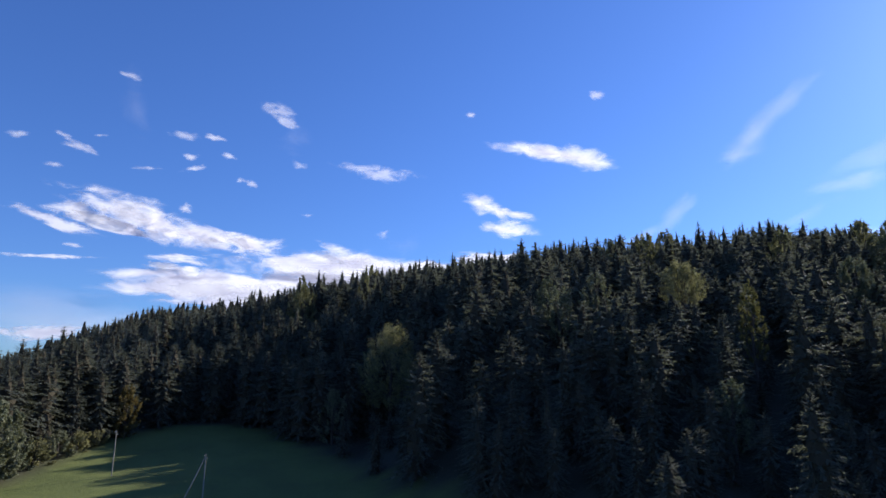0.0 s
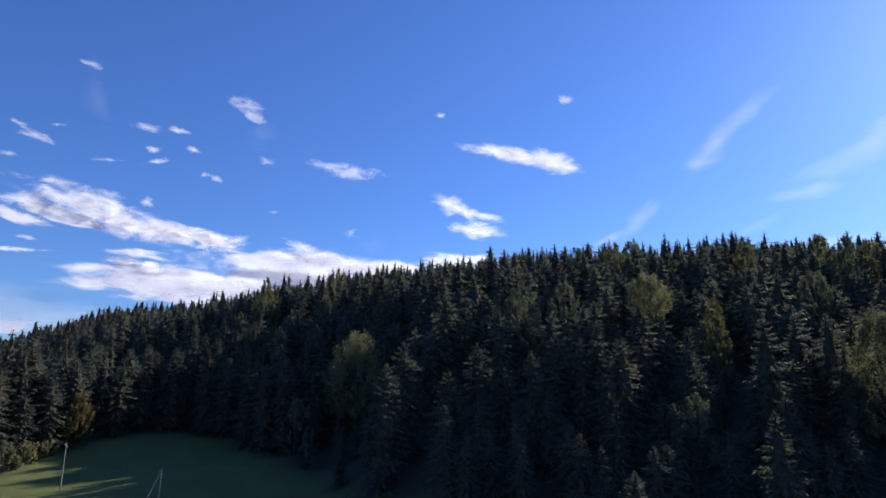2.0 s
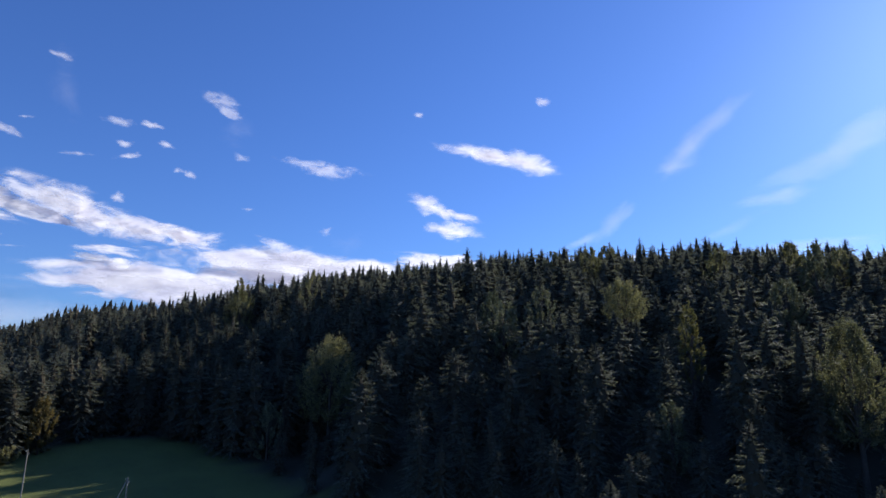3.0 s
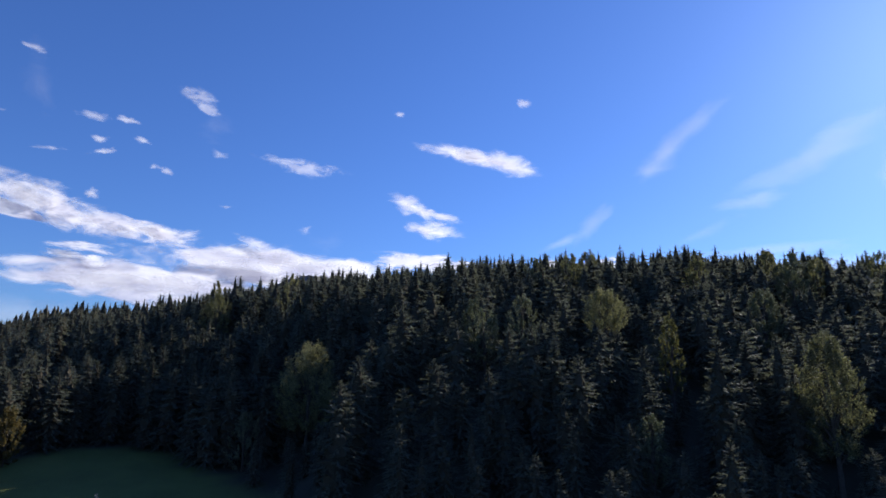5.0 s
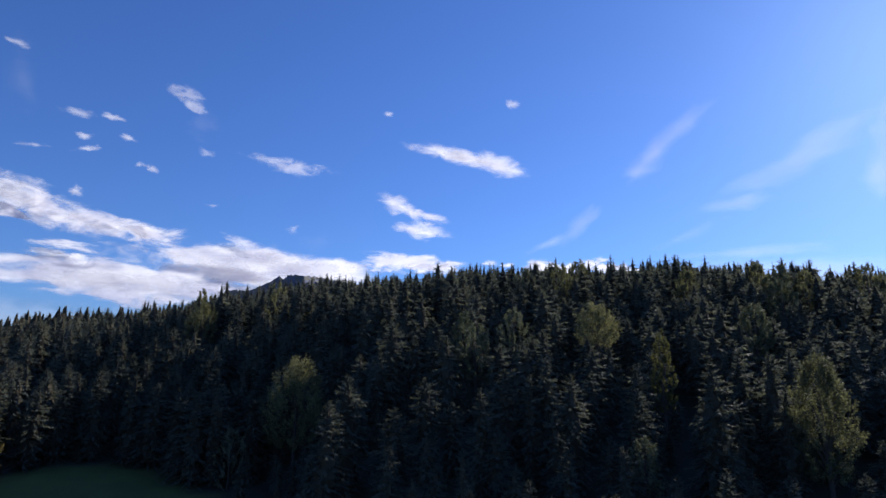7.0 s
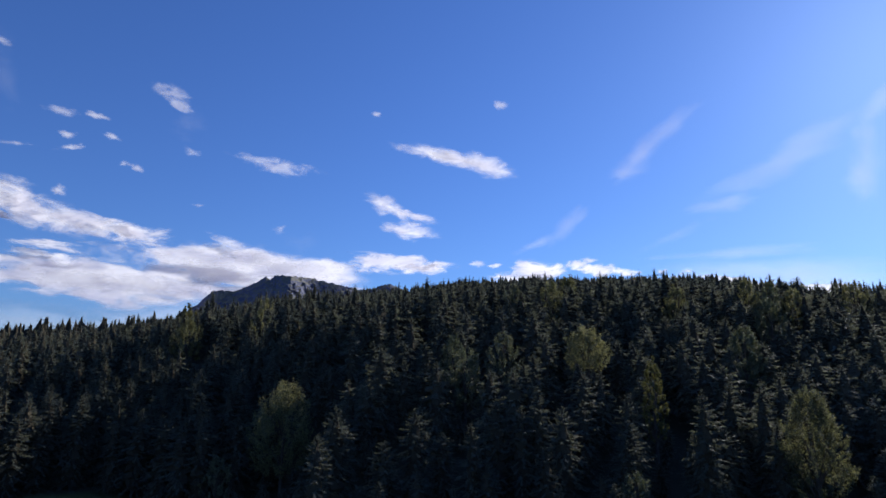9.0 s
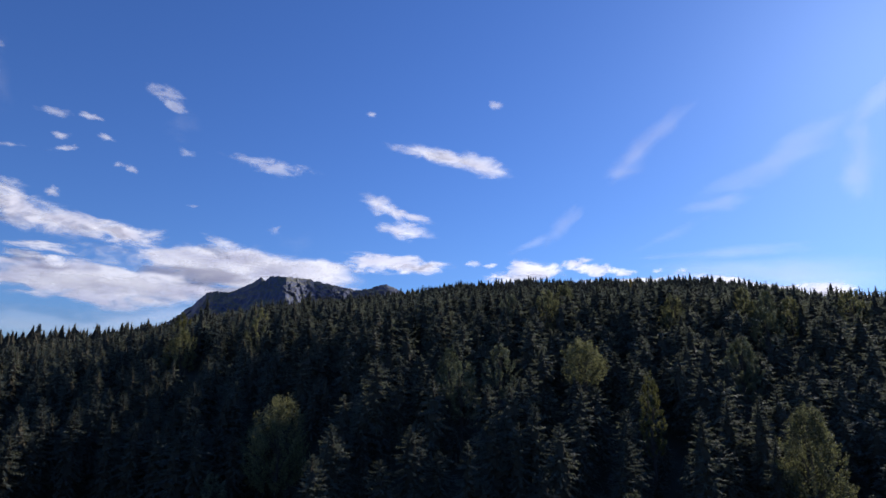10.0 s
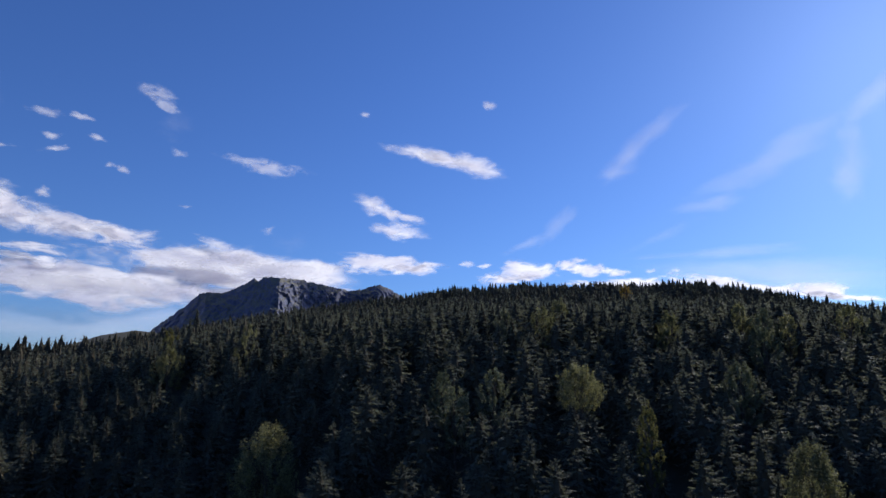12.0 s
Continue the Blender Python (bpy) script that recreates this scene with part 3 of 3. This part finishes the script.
def spruce_at(k, x, y, top_z, wide=1.0):
    """One of the spruces that stand out, grown to its own height."""
    base = float(land(x, y))
    tall = (top_z - base) / KINDS[k][1]
    copy_thing(first[k], pose(x, y, base, 0, 0, 40 * k)).scale = (tall * wide, tall * wide, tall)


for k, tree_x, tree_y, top_z, wide in ((1, 9.5, 167, 28.5, 0.95), (2, 69, 117, 17.5, 0.95), (2, 97, 222, 62.0, 0.7), (2, 102, 222, 59.5, 0.5),
                                       (4, -80, 400, 75.5, 0.75), (2, -84, 402, 70.0, 0.75), (2, 56, 252, 63.0, 0.85), (0, -15.5, 338, 71.5, 0.85),
                                       (4, -96.5, 150, 6.5, 1.15), (1, -99, 168, 13.4, 1.10), (0, -92.5, 167, 7.0, 1.05), (4, -98, 139, 5.0, 1.10),
                                       (1, -104, 157, 9.0, 1.05), (3, -93, 158, 1.0, 0.95)):
    spruce_at(k, tree_x, tree_y, top_z, wide)


def scatter(name, ids, kinds, mat, label, low=0.48, gz=1.0, narrow=1.0):
    """Many trees joined into one mesh."""
    vs, fs, slots, o = [], [], [], 0
    which = rng.integers(len(kinds), size=len(ids))
    for k, (v, f, slot) in enumerate(kinds):
        sel = ids[which == k]
        n = len(sel)
        a = rng.uniform(0, 2 * math.pi, n)
        s = np.where(rng.random(n) < 0.5, rng.uniform(0.92, 1.02, n), rng.uniform(low, 0.88, n) + (0.14 + 0.3 * (0.88 - low)) * (PTS[sel, 0] > 0) * (low > 0.68) * rng.uniform(0, 1, n)) * (1 + 0.08 * lumps(PTS[sel, 0], PTS[sel, 1], 60, 2.0))
        s = s * YOUNG[sel]
        slim = np.where(PTS[sel, 0] < -18, 0.80, 1.0) if narrow == 1.0 else narrow
        c, sn = np.cos(a) * s * slim, np.sin(a) * s * slim
        lean = rng.normal(0, 0.02, (n, 2))
        vx = v[None, :, 0] * c[:, None] - v[None, :, 1] * sn[:, None] + v[None, :, 2] * lean[:, :1]
        vy = v[None, :, 0] * sn[:, None] + v[None, :, 1] * c[:, None] + v[None, :, 2] * lean[:, 1:]
        vz = v[None, :, 2] * (s * rng.uniform(0.94, 1.05, n) * gz)[:, None]
        w = np.stack([vx + PTS[sel, 0][:, None], vy + PTS[sel, 1][:, None], vz + PZ[sel][:, None]], -1)
        ff = f[None] + (np.arange(n) * len(v))[:, None, None] + o
        vs.append(w.reshape(-1, 3))
        fs.append(ff.reshape(-1, f.shape[1]))
        slots.append(np.tile(slot, n))
        o += n * len(v)
    ob = new(name, mesh_from(name, np.concatenate(vs), np.concatenate(fs), mat, slots=np.concatenate(slots)))
    return tagged(ob, label, "forest", kind="stuff")


dist = np.hypot(PTS[rest_ids, 0], PTS[rest_ids, 1])
MID = [spruce_crown(40 + i, h, w, sl, 119, 9, 1.16, (8, 7, 0.42), 0.20, 0.23) for i, (h, w, sl) in
       enumerate(((22.5, 5.6, 0.72), (21.5, 6.2, 0.90), (24, 5.2, 0.60), (20.5, 6.0, 1.05), (22.5, 6.4, 0.82), (21, 5.6, 1.0), (23.5, 5.6, 0.66)))]
HIGH = [spruce_crown(50 + i, h, w, sl, 63, 5, 1.45, (7, 5, 0.44), 0.22, 0.25) for i, (h, w, sl) in
        enumerate(((22.5, 5.2, 0.62), (22, 5.5, 0.72), (23.5, 4.9, 0.55), (21, 5.2, 0.85)))]
FAR = [spruce_crown(60 + i, h, w, sl, 21, 2, 2.6, (5, 2, 0.66), 0.25, 0.22) for i, (h, w, sl) in
       enumerate(((22, 4.9, 0.52), (20, 5.2, 0.7), (24, 4.6, 0.48), (21, 4.9, 0.56)))]
high = REACH[rest_ids] > 262
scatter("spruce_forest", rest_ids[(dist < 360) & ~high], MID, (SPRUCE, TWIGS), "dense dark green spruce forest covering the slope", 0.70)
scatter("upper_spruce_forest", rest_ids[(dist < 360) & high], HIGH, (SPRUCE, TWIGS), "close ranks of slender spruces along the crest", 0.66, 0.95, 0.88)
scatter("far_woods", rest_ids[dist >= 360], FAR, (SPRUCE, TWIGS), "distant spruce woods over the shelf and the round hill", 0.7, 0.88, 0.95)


# ---- power poles in the meadow ----
def power_pole(x, y, height, label, braced=False):
    base = float(land(x, y))
    ob = tagged(new("power_pole"), label, "utility pole", "power poles in the meadow")
    ob.matrix_world = pose(x, y, base)
    v, f = tube([(0, 0, -1), (0, 0, height * 0.5), (0, 0, height)], [0.14, 0.125, 0.10], 10)
    pole = part("pole", mesh_from("pole", v, f, POLE_WOOD, True), ob)
    for sx, dz in ((-0.32, 0.45), (0.32, 0.95)):
        v, f = tube([(0, 0, height - dz - 0.1), (sx * 0.8, 0, height - dz - 0.1), (sx, 0, height - dz)], [0.025] * 3, 6)
        hook = part("hook", mesh_from("hook", v, f, IRON, True), ob)
        v, f = tube([(sx, 0, height - dz), (sx, 0, height - dz + 0.07), (sx, 0, height - dz + 0.13), (sx, 0, height - dz + 0.24)],
                    [0.07, 0.11, 0.07, 0.05], 10)
        part("insulator", mesh_from("insulator", v, f, PORCELAIN, True), hook)
    if braced:
        foot = land(x - 3.9, y - 1.2) - base
        v, f = tube([(-3.9, -1.2, foot - 0.5), (-1.9, -0.6, height * 0.46), (-0.10, -0.05, height - 0.6)], [0.13, 0.12, 0.10], 10)
        part("brace", mesh_from("brace", v, f, POLE_WOOD, True), ob, "slanting wooden strut")
    return ob


power_pole(-72, 139, 9.6, "weathered grey wooden power pole standing in the meadow")
power_pole(-47, 126, 9.4, "weathered wooden power pole with a slanting strut", True)


# ---- rocky mountain far behind ----
def build_mountain():
    """A rock massif: its skyline by bearing and slope, a sharp spur below the summit, gullies and crags."""
    az = np.radians(np.array((-27.0, -20.8, -15.4, -14.6, -13.5, -12.3, -11.2, -10.3, -9.6, -8.4, -7.2, -6.8, -6.4, -6.0, -5.3, -2.7, -1.2, 0.9, 1.9, 3.1, 4.7, 5.7, 7.4, 11.7)))
    el = np.array((0.0, 0.03, 0.078, 0.0925, 0.1097, 0.128, 0.1482, 0.1509, 0.1481, 0.1581, 0.1701, 0.177, 0.1709, 0.1777, 0.1802, 0.1776, 0.1721, 0.1649, 0.1606, 0.1639, 0.1731, 0.1648, 0.1481, 0.1015))
    nu, nv = 440, 84
    a = np.linspace(az[0], az[-1], nu)
    ridge = np.interp(a, az, el)
    pad = np.pad(ridge, 24, "edge")
    broad = np.convolve(pad, np.hanning(49) / np.hanning(49).sum(), "valid")
    teeth = np.array([0.0022 * noise.noise((d * 2.3, 3.0, 0)) + 0.0034 * abs(noise.noise((d * 4.1, 9.0, 0))) - 0.0012
                      + 0.0016 * noise.noise((d * 11.0, 2.0, 0)) for d in np.degrees(a)])
    u, v = np.meshgrid(np.arange(nu), np.linspace(0, 1, nv) ** 1.25)
    aa, rr = a[u], broad[u] + (ridge - broad + teeth)[u] * np.clip(1 - v * 8, 0, 1)
    deg = np.degrees(aa)
    crest = -4.5 - 2.2 * v
    spur = np.exp(-np.abs(deg - crest) / np.where(deg < crest, 4.4, 4.0))
    spur = spur + 0.45 * np.exp(-np.abs(deg - 4.6) / 1.8) + 0.40 * np.exp(-np.abs(deg + 10.8) / 1.6)
    fore = 600 * np.exp(-np.abs(deg + 4.5) / np.where(deg < -4.5, 7.0, 4.6)) + 90 * np.exp(-np.abs(deg - 4.6) / 1.6)
    cut, ribs = np.zeros_like(rr), np.zeros_like(rr)
    for i in np.ndindex(cut.shape):
        p = Vector((deg[i] * 0.7 + 3.6 * v[i], v[i] * 6.0, 0.0))
        q = Vector((deg[i] * 2.4 + 4.0 * v[i], v[i] * 15.0, 5.0))
        cut[i] = (noise.ridged_multi_fractal(p, 0.8, 2.2, 4, 1.0, 2.0) - 1.0) * 48 + noise.fractal(q, 0.9, 2.0, 3) * 24
        warp = 1.3 * noise.noise((deg[i] * 0.8, v[i] * 7.0, 4.0))
        ribs[i] = 1 - 2 * abs(noise.noise((deg[i] * 1.5 - 15.0 * v[i] + warp, v[i] * 5.0, 11.0)))
    grip = np.clip(v * 9, 0.0, 1.0)
    cut = cut * np.where(deg < crest, 0.50, 0.85) + ribs * np.where(deg < crest, 6.0, 24.0)
    rim = 4300 - fore
    depth = rim - (360 + 620 * spur) * v - cut * grip
    x, y = np.sin(aa) * depth, np.cos(aa) * depth
    z = rr * rim * (1 - v) ** 0.85 - 60 * v + 0.12 * cut * grip
    idx = np.arange(nu * nv).reshape(nv, nu)
    back = np.stack([np.sin(a) * 4650, np.cos(a) * 4650, np.full(nu, -80.0)], -1)
    verts = np.concatenate([np.stack([x, y, z], -1).reshape(-1, 3), back])
    faces = np.stack([idx[:-1, :-1], idx[1:, :-1], idx[1:, 1:], idx[:-1, 1:]], -1).reshape(-1, 4)
    b = nu * nv + np.arange(nu)
    faces = np.concatenate([faces, np.stack([b[:-1], idx[0, :-1], idx[0, 1:], b[1:]], -1)])
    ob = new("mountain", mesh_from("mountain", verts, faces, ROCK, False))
    return tagged(ob, "rugged grey-brown mountain massif far behind the woods, its rock painted haze-blue", "mountain", kind="structure")


build_mountain()


# ---- clouds ----
def cloud(az, el, wide, high, tilt, mat, label, seed, far=4650.0):
    """A sheet of vapour with a lobed outline, leaning back with height. Angles in degrees."""
    r = np.random.default_rng(seed)
    rings, spokes = 9, 56
    t = np.linspace(0, 2 * math.pi, spokes, endpoint=False)
    ph = r.uniform(0, 6.28, 4)
    lobe = 1 + 0.10 * np.sin(3 * t + ph[0]) + 0.07 * np.sin(5 * t + ph[1]) + 0.05 * np.sin(9 * t + ph[2])
    vs, span = [(0.0, 0.0)], [(0.0, 0.0, 0.0)]
    for i in range(1, rings + 1):
        k = i / rings
        for j in range(spokes):
            vs.append((math.cos(t[j]) * k * lobe[j] * wide / 2, math.sin(t[j]) * k * lobe[j] * high / 2))
            span.append((math.cos(t[j]) * k, math.sin(t[j]) * k, 0.0))
    c, s = math.cos(radians(tilt)), math.sin(radians(tilt))
    mid = Vector((math.sin(radians(az)) * math.cos(radians(el)), math.cos(radians(az)) * math.cos(radians(el)), math.sin(radians(el)))) * far
    pts = []
    for p, q in vs:
        a, e = az + (p * c - q * s) / math.cos(radians(el)), el + p * s + q * c
        d = Vector((math.sin(radians(a)) * math.cos(radians(e)), math.cos(radians(a)) * math.cos(radians(e)), math.sin(radians(e))))
        pts.append(tuple(d * (far * (1 - 1.25 * radians(e - el))) - mid))
    tris = [(0, 1 + j, 1 + (j + 1) % spokes) for j in range(spokes)]
    for i in range(1, rings):
        o, n = 1 + (i - 1) * spokes, 1 + i * spokes
        for j in range(spokes):
            k = (j + 1) % spokes
            tris += [(o + j, n + j, n + k), (o + j, n + k, o + k)]
    me = mesh_from("cloud", pts, tris, mat, True)
    at = me.attributes.new("span", "FLOAT_VECTOR", "POINT")
    at.data.foreach_set("vector", np.array(span, np.float32).ravel())
    own = np.random.default_rng(int(abs(az * 1000) + abs(el * 37000))).uniform(0, 9000, 3)
    at = me.attributes.new("drift", "FLOAT_VECTOR", "POINT")
    at.data.foreach_set("vector", np.tile(own, len(pts)).astype(np.float32))
    ob = new("cloud", me)
    ob.location = mid
    return tagged(ob, label, "cloud", "clouds in the sky")

PUFFS = (
    (-29.4, 25.7, 2.2, 0.8, -9), (-37.1, 19.4, 2.1, 0.7, 8), (-32.7, 19.3, 3.2, 1.0, -11), (-33.9, 20.0, 1.7, 0.6, -17),
    (-16.3, 24.9, 3.9, 1.9, -19), (-15.7, 24.1, 3.6, 1.0, -24), (-24.4, 21.7, 3.3, 0.9, 1), (-22.0, 21.9, 2.1, 0.7, -2),
    (-23.9, 20.0, 1.7, 0.8, -2), (-20.5, 20.4, 2.0, 0.7, -12), (-23.6, 19.0, 2.5, 0.7, 19), (-27.3, 18.5, 2.8, 0.5, 6),
    (-19.5, 18.4, 1.4, 0.9, 6), (-18.4, 18.3, 1.4, 0.9, -15), (-14.1, 20.3, 2.1, 1.0, -16),
)
MORE_PUFFS = (
    (-6.4, 20.0, 8.6, 2.0, -6), (-12.9, 15.8, 1.7, 0.5, 4), (-5.9, 14.3, 1.9, 1.0, 12), (15.5, 26.4, 1.8, 1.2, -2),
    (-10.0, 12.7, 5.2, 1.4, -20), (-26.9, 15.7, 3.0, 1.0, -9), (-31.3, 16.1, 1.9, 0.6, 4), (-23.9, 15.5, 1.4, 1.1, -15),
    (-31.4, 20.5, 1.8, 0.4, 12), (-34.3, 17.6, 1.7, 0.6, 0), (-32.1, 11.4, 1.8, 0.5, -5), (2.7, 25.4, 1.6, 0.8, -1), (32.2, 10.4, 1.6, 0.8, -9), (13.2, 11.7, 1.9, 0.9, -5), (14.8, 11.5, 1.6, 0.6, 4), (30.0, 10.5, 1.2, 0.6, 0),
)
SMOOTH = (
    (8.8, 22.0, 8.4, 2.2, -12), (13.7, 21.0, 7.4, 2.8, -17), (11.3, 21.5, 8.0, 1.7, -13), (3.6, 17.3, 4.2, 2.3, -23), (5.2, 16.6, 3.4, 1.5, -28),
    (7.3, 16.1, 4.7, 1.2, -17), (5.6, 14.9, 4.6, 2.0, -2), (7.4, 14.7, 4.6, 2.2, -8),
)
BANKS = (
    (-28.5, 14.5, 12.0, 3.4, -15), (-25.1, 13.6, 13.9, 3.1, -13), (-20.8, 13.0, 12.7, 2.5, -10),
    (-33.8, 13.2, 8.3, 1.3, -13), (-32.1, 14.1, 5.3, 1.9, -3), (-33.6, 10.3, 8.7, 0.5, 4), (-17.8, 13.0, 7.9, 1.7, -4),
    (-25.2, 10.3, 4.8, 1.0, -1), (-23.3, 9.9, 7.4, 1.5, 0),
)
LOW_BANKS = (
    (-24.0, 11.0, 6.5, 1.1, -2), (-33.6, 4.3, 8.5, 1.7, 5), (4.6, 11.6, 13.5, 2.4, -1), (7.9, 11.3, 6.5, 1.4, -2),
    (18.4, 10.9, 8.4, 2.5, 2), (22.9, 11.5, 3.2, 1.5, 8), (24.5, 10.9, 3.8, 1.5, -3), (16.5, 10.3, 7.9, 1.4, 2), (26.8, 10.5, 3.7, 1.1, -11),
    (37.7, 8.7, 19.0, 1.3, -11), (43.0, 8.0, 5.7, 1.9, -11),
    (45.2, 7.2, 6.4, 0.7, -8), (28.0, 9.5, 13.2, 1.1, -3),
)
VEILS = (
    (30.6, 22.4, 11.5, 2.2, 40), (28.4, 20.7, 6.8, 3.0, 44), (27.2, 19.6, 3.8, 1.5, 4), (19.0, 13.6, 6.1, 1.1, 22),
    (21.8, 15.2, 5.6, 2.0, 47), (40.5, 19.0, 17.0, 3.3, 25), (35.4, 15.9, 7.0, 1.6, 4), (46.4, 18.2, 8.6, 3.0, 82),
    (45.8, 16.2, 3.0, 4.4, 0), (48.5, 22.4, 7.0, 2.2, 40), (36.2, 11.7, 16.0, 1.4, -1),
)
FAINT_VEILS = ((-28.9, 23.3, 2.9, 8.8, 12), (-3.8, 13.3, 4.5, 3.7, 1), (-14.8, 22.7, 4.2, 4.2, 6), (31.2, 13.6, 10.7, 1.3, 22))
WISPS = ((-9.3, 10.6, 29.9, 4.2, -3), (-18.1, 8.5, 23.4, 3.2, 1), (-21.4, 8.6, 13.6, 2.4, 3), (-5.4, 10.8, 14.7, 2.4, -13), (-13.7, 7.8, 19.2, 2.4, -1))
THICK_BANKS = ((-8.0, 10.6, 26.0, 4.6, -5), (-18.2, 8.7, 27.0, 4.4, 1), (-30.0, 13.4, 8.0, 1.4, -10))
HAZE_VEILS = ((-20.6, 4.9, 30.0, 5.0, 0), (-11.8, 6.0, 20.0, 4.0, 0), (-33.0, 5.5, 22.0, 6.0, 0), (40.0, 9.5, 24.0, 4.0, -6))
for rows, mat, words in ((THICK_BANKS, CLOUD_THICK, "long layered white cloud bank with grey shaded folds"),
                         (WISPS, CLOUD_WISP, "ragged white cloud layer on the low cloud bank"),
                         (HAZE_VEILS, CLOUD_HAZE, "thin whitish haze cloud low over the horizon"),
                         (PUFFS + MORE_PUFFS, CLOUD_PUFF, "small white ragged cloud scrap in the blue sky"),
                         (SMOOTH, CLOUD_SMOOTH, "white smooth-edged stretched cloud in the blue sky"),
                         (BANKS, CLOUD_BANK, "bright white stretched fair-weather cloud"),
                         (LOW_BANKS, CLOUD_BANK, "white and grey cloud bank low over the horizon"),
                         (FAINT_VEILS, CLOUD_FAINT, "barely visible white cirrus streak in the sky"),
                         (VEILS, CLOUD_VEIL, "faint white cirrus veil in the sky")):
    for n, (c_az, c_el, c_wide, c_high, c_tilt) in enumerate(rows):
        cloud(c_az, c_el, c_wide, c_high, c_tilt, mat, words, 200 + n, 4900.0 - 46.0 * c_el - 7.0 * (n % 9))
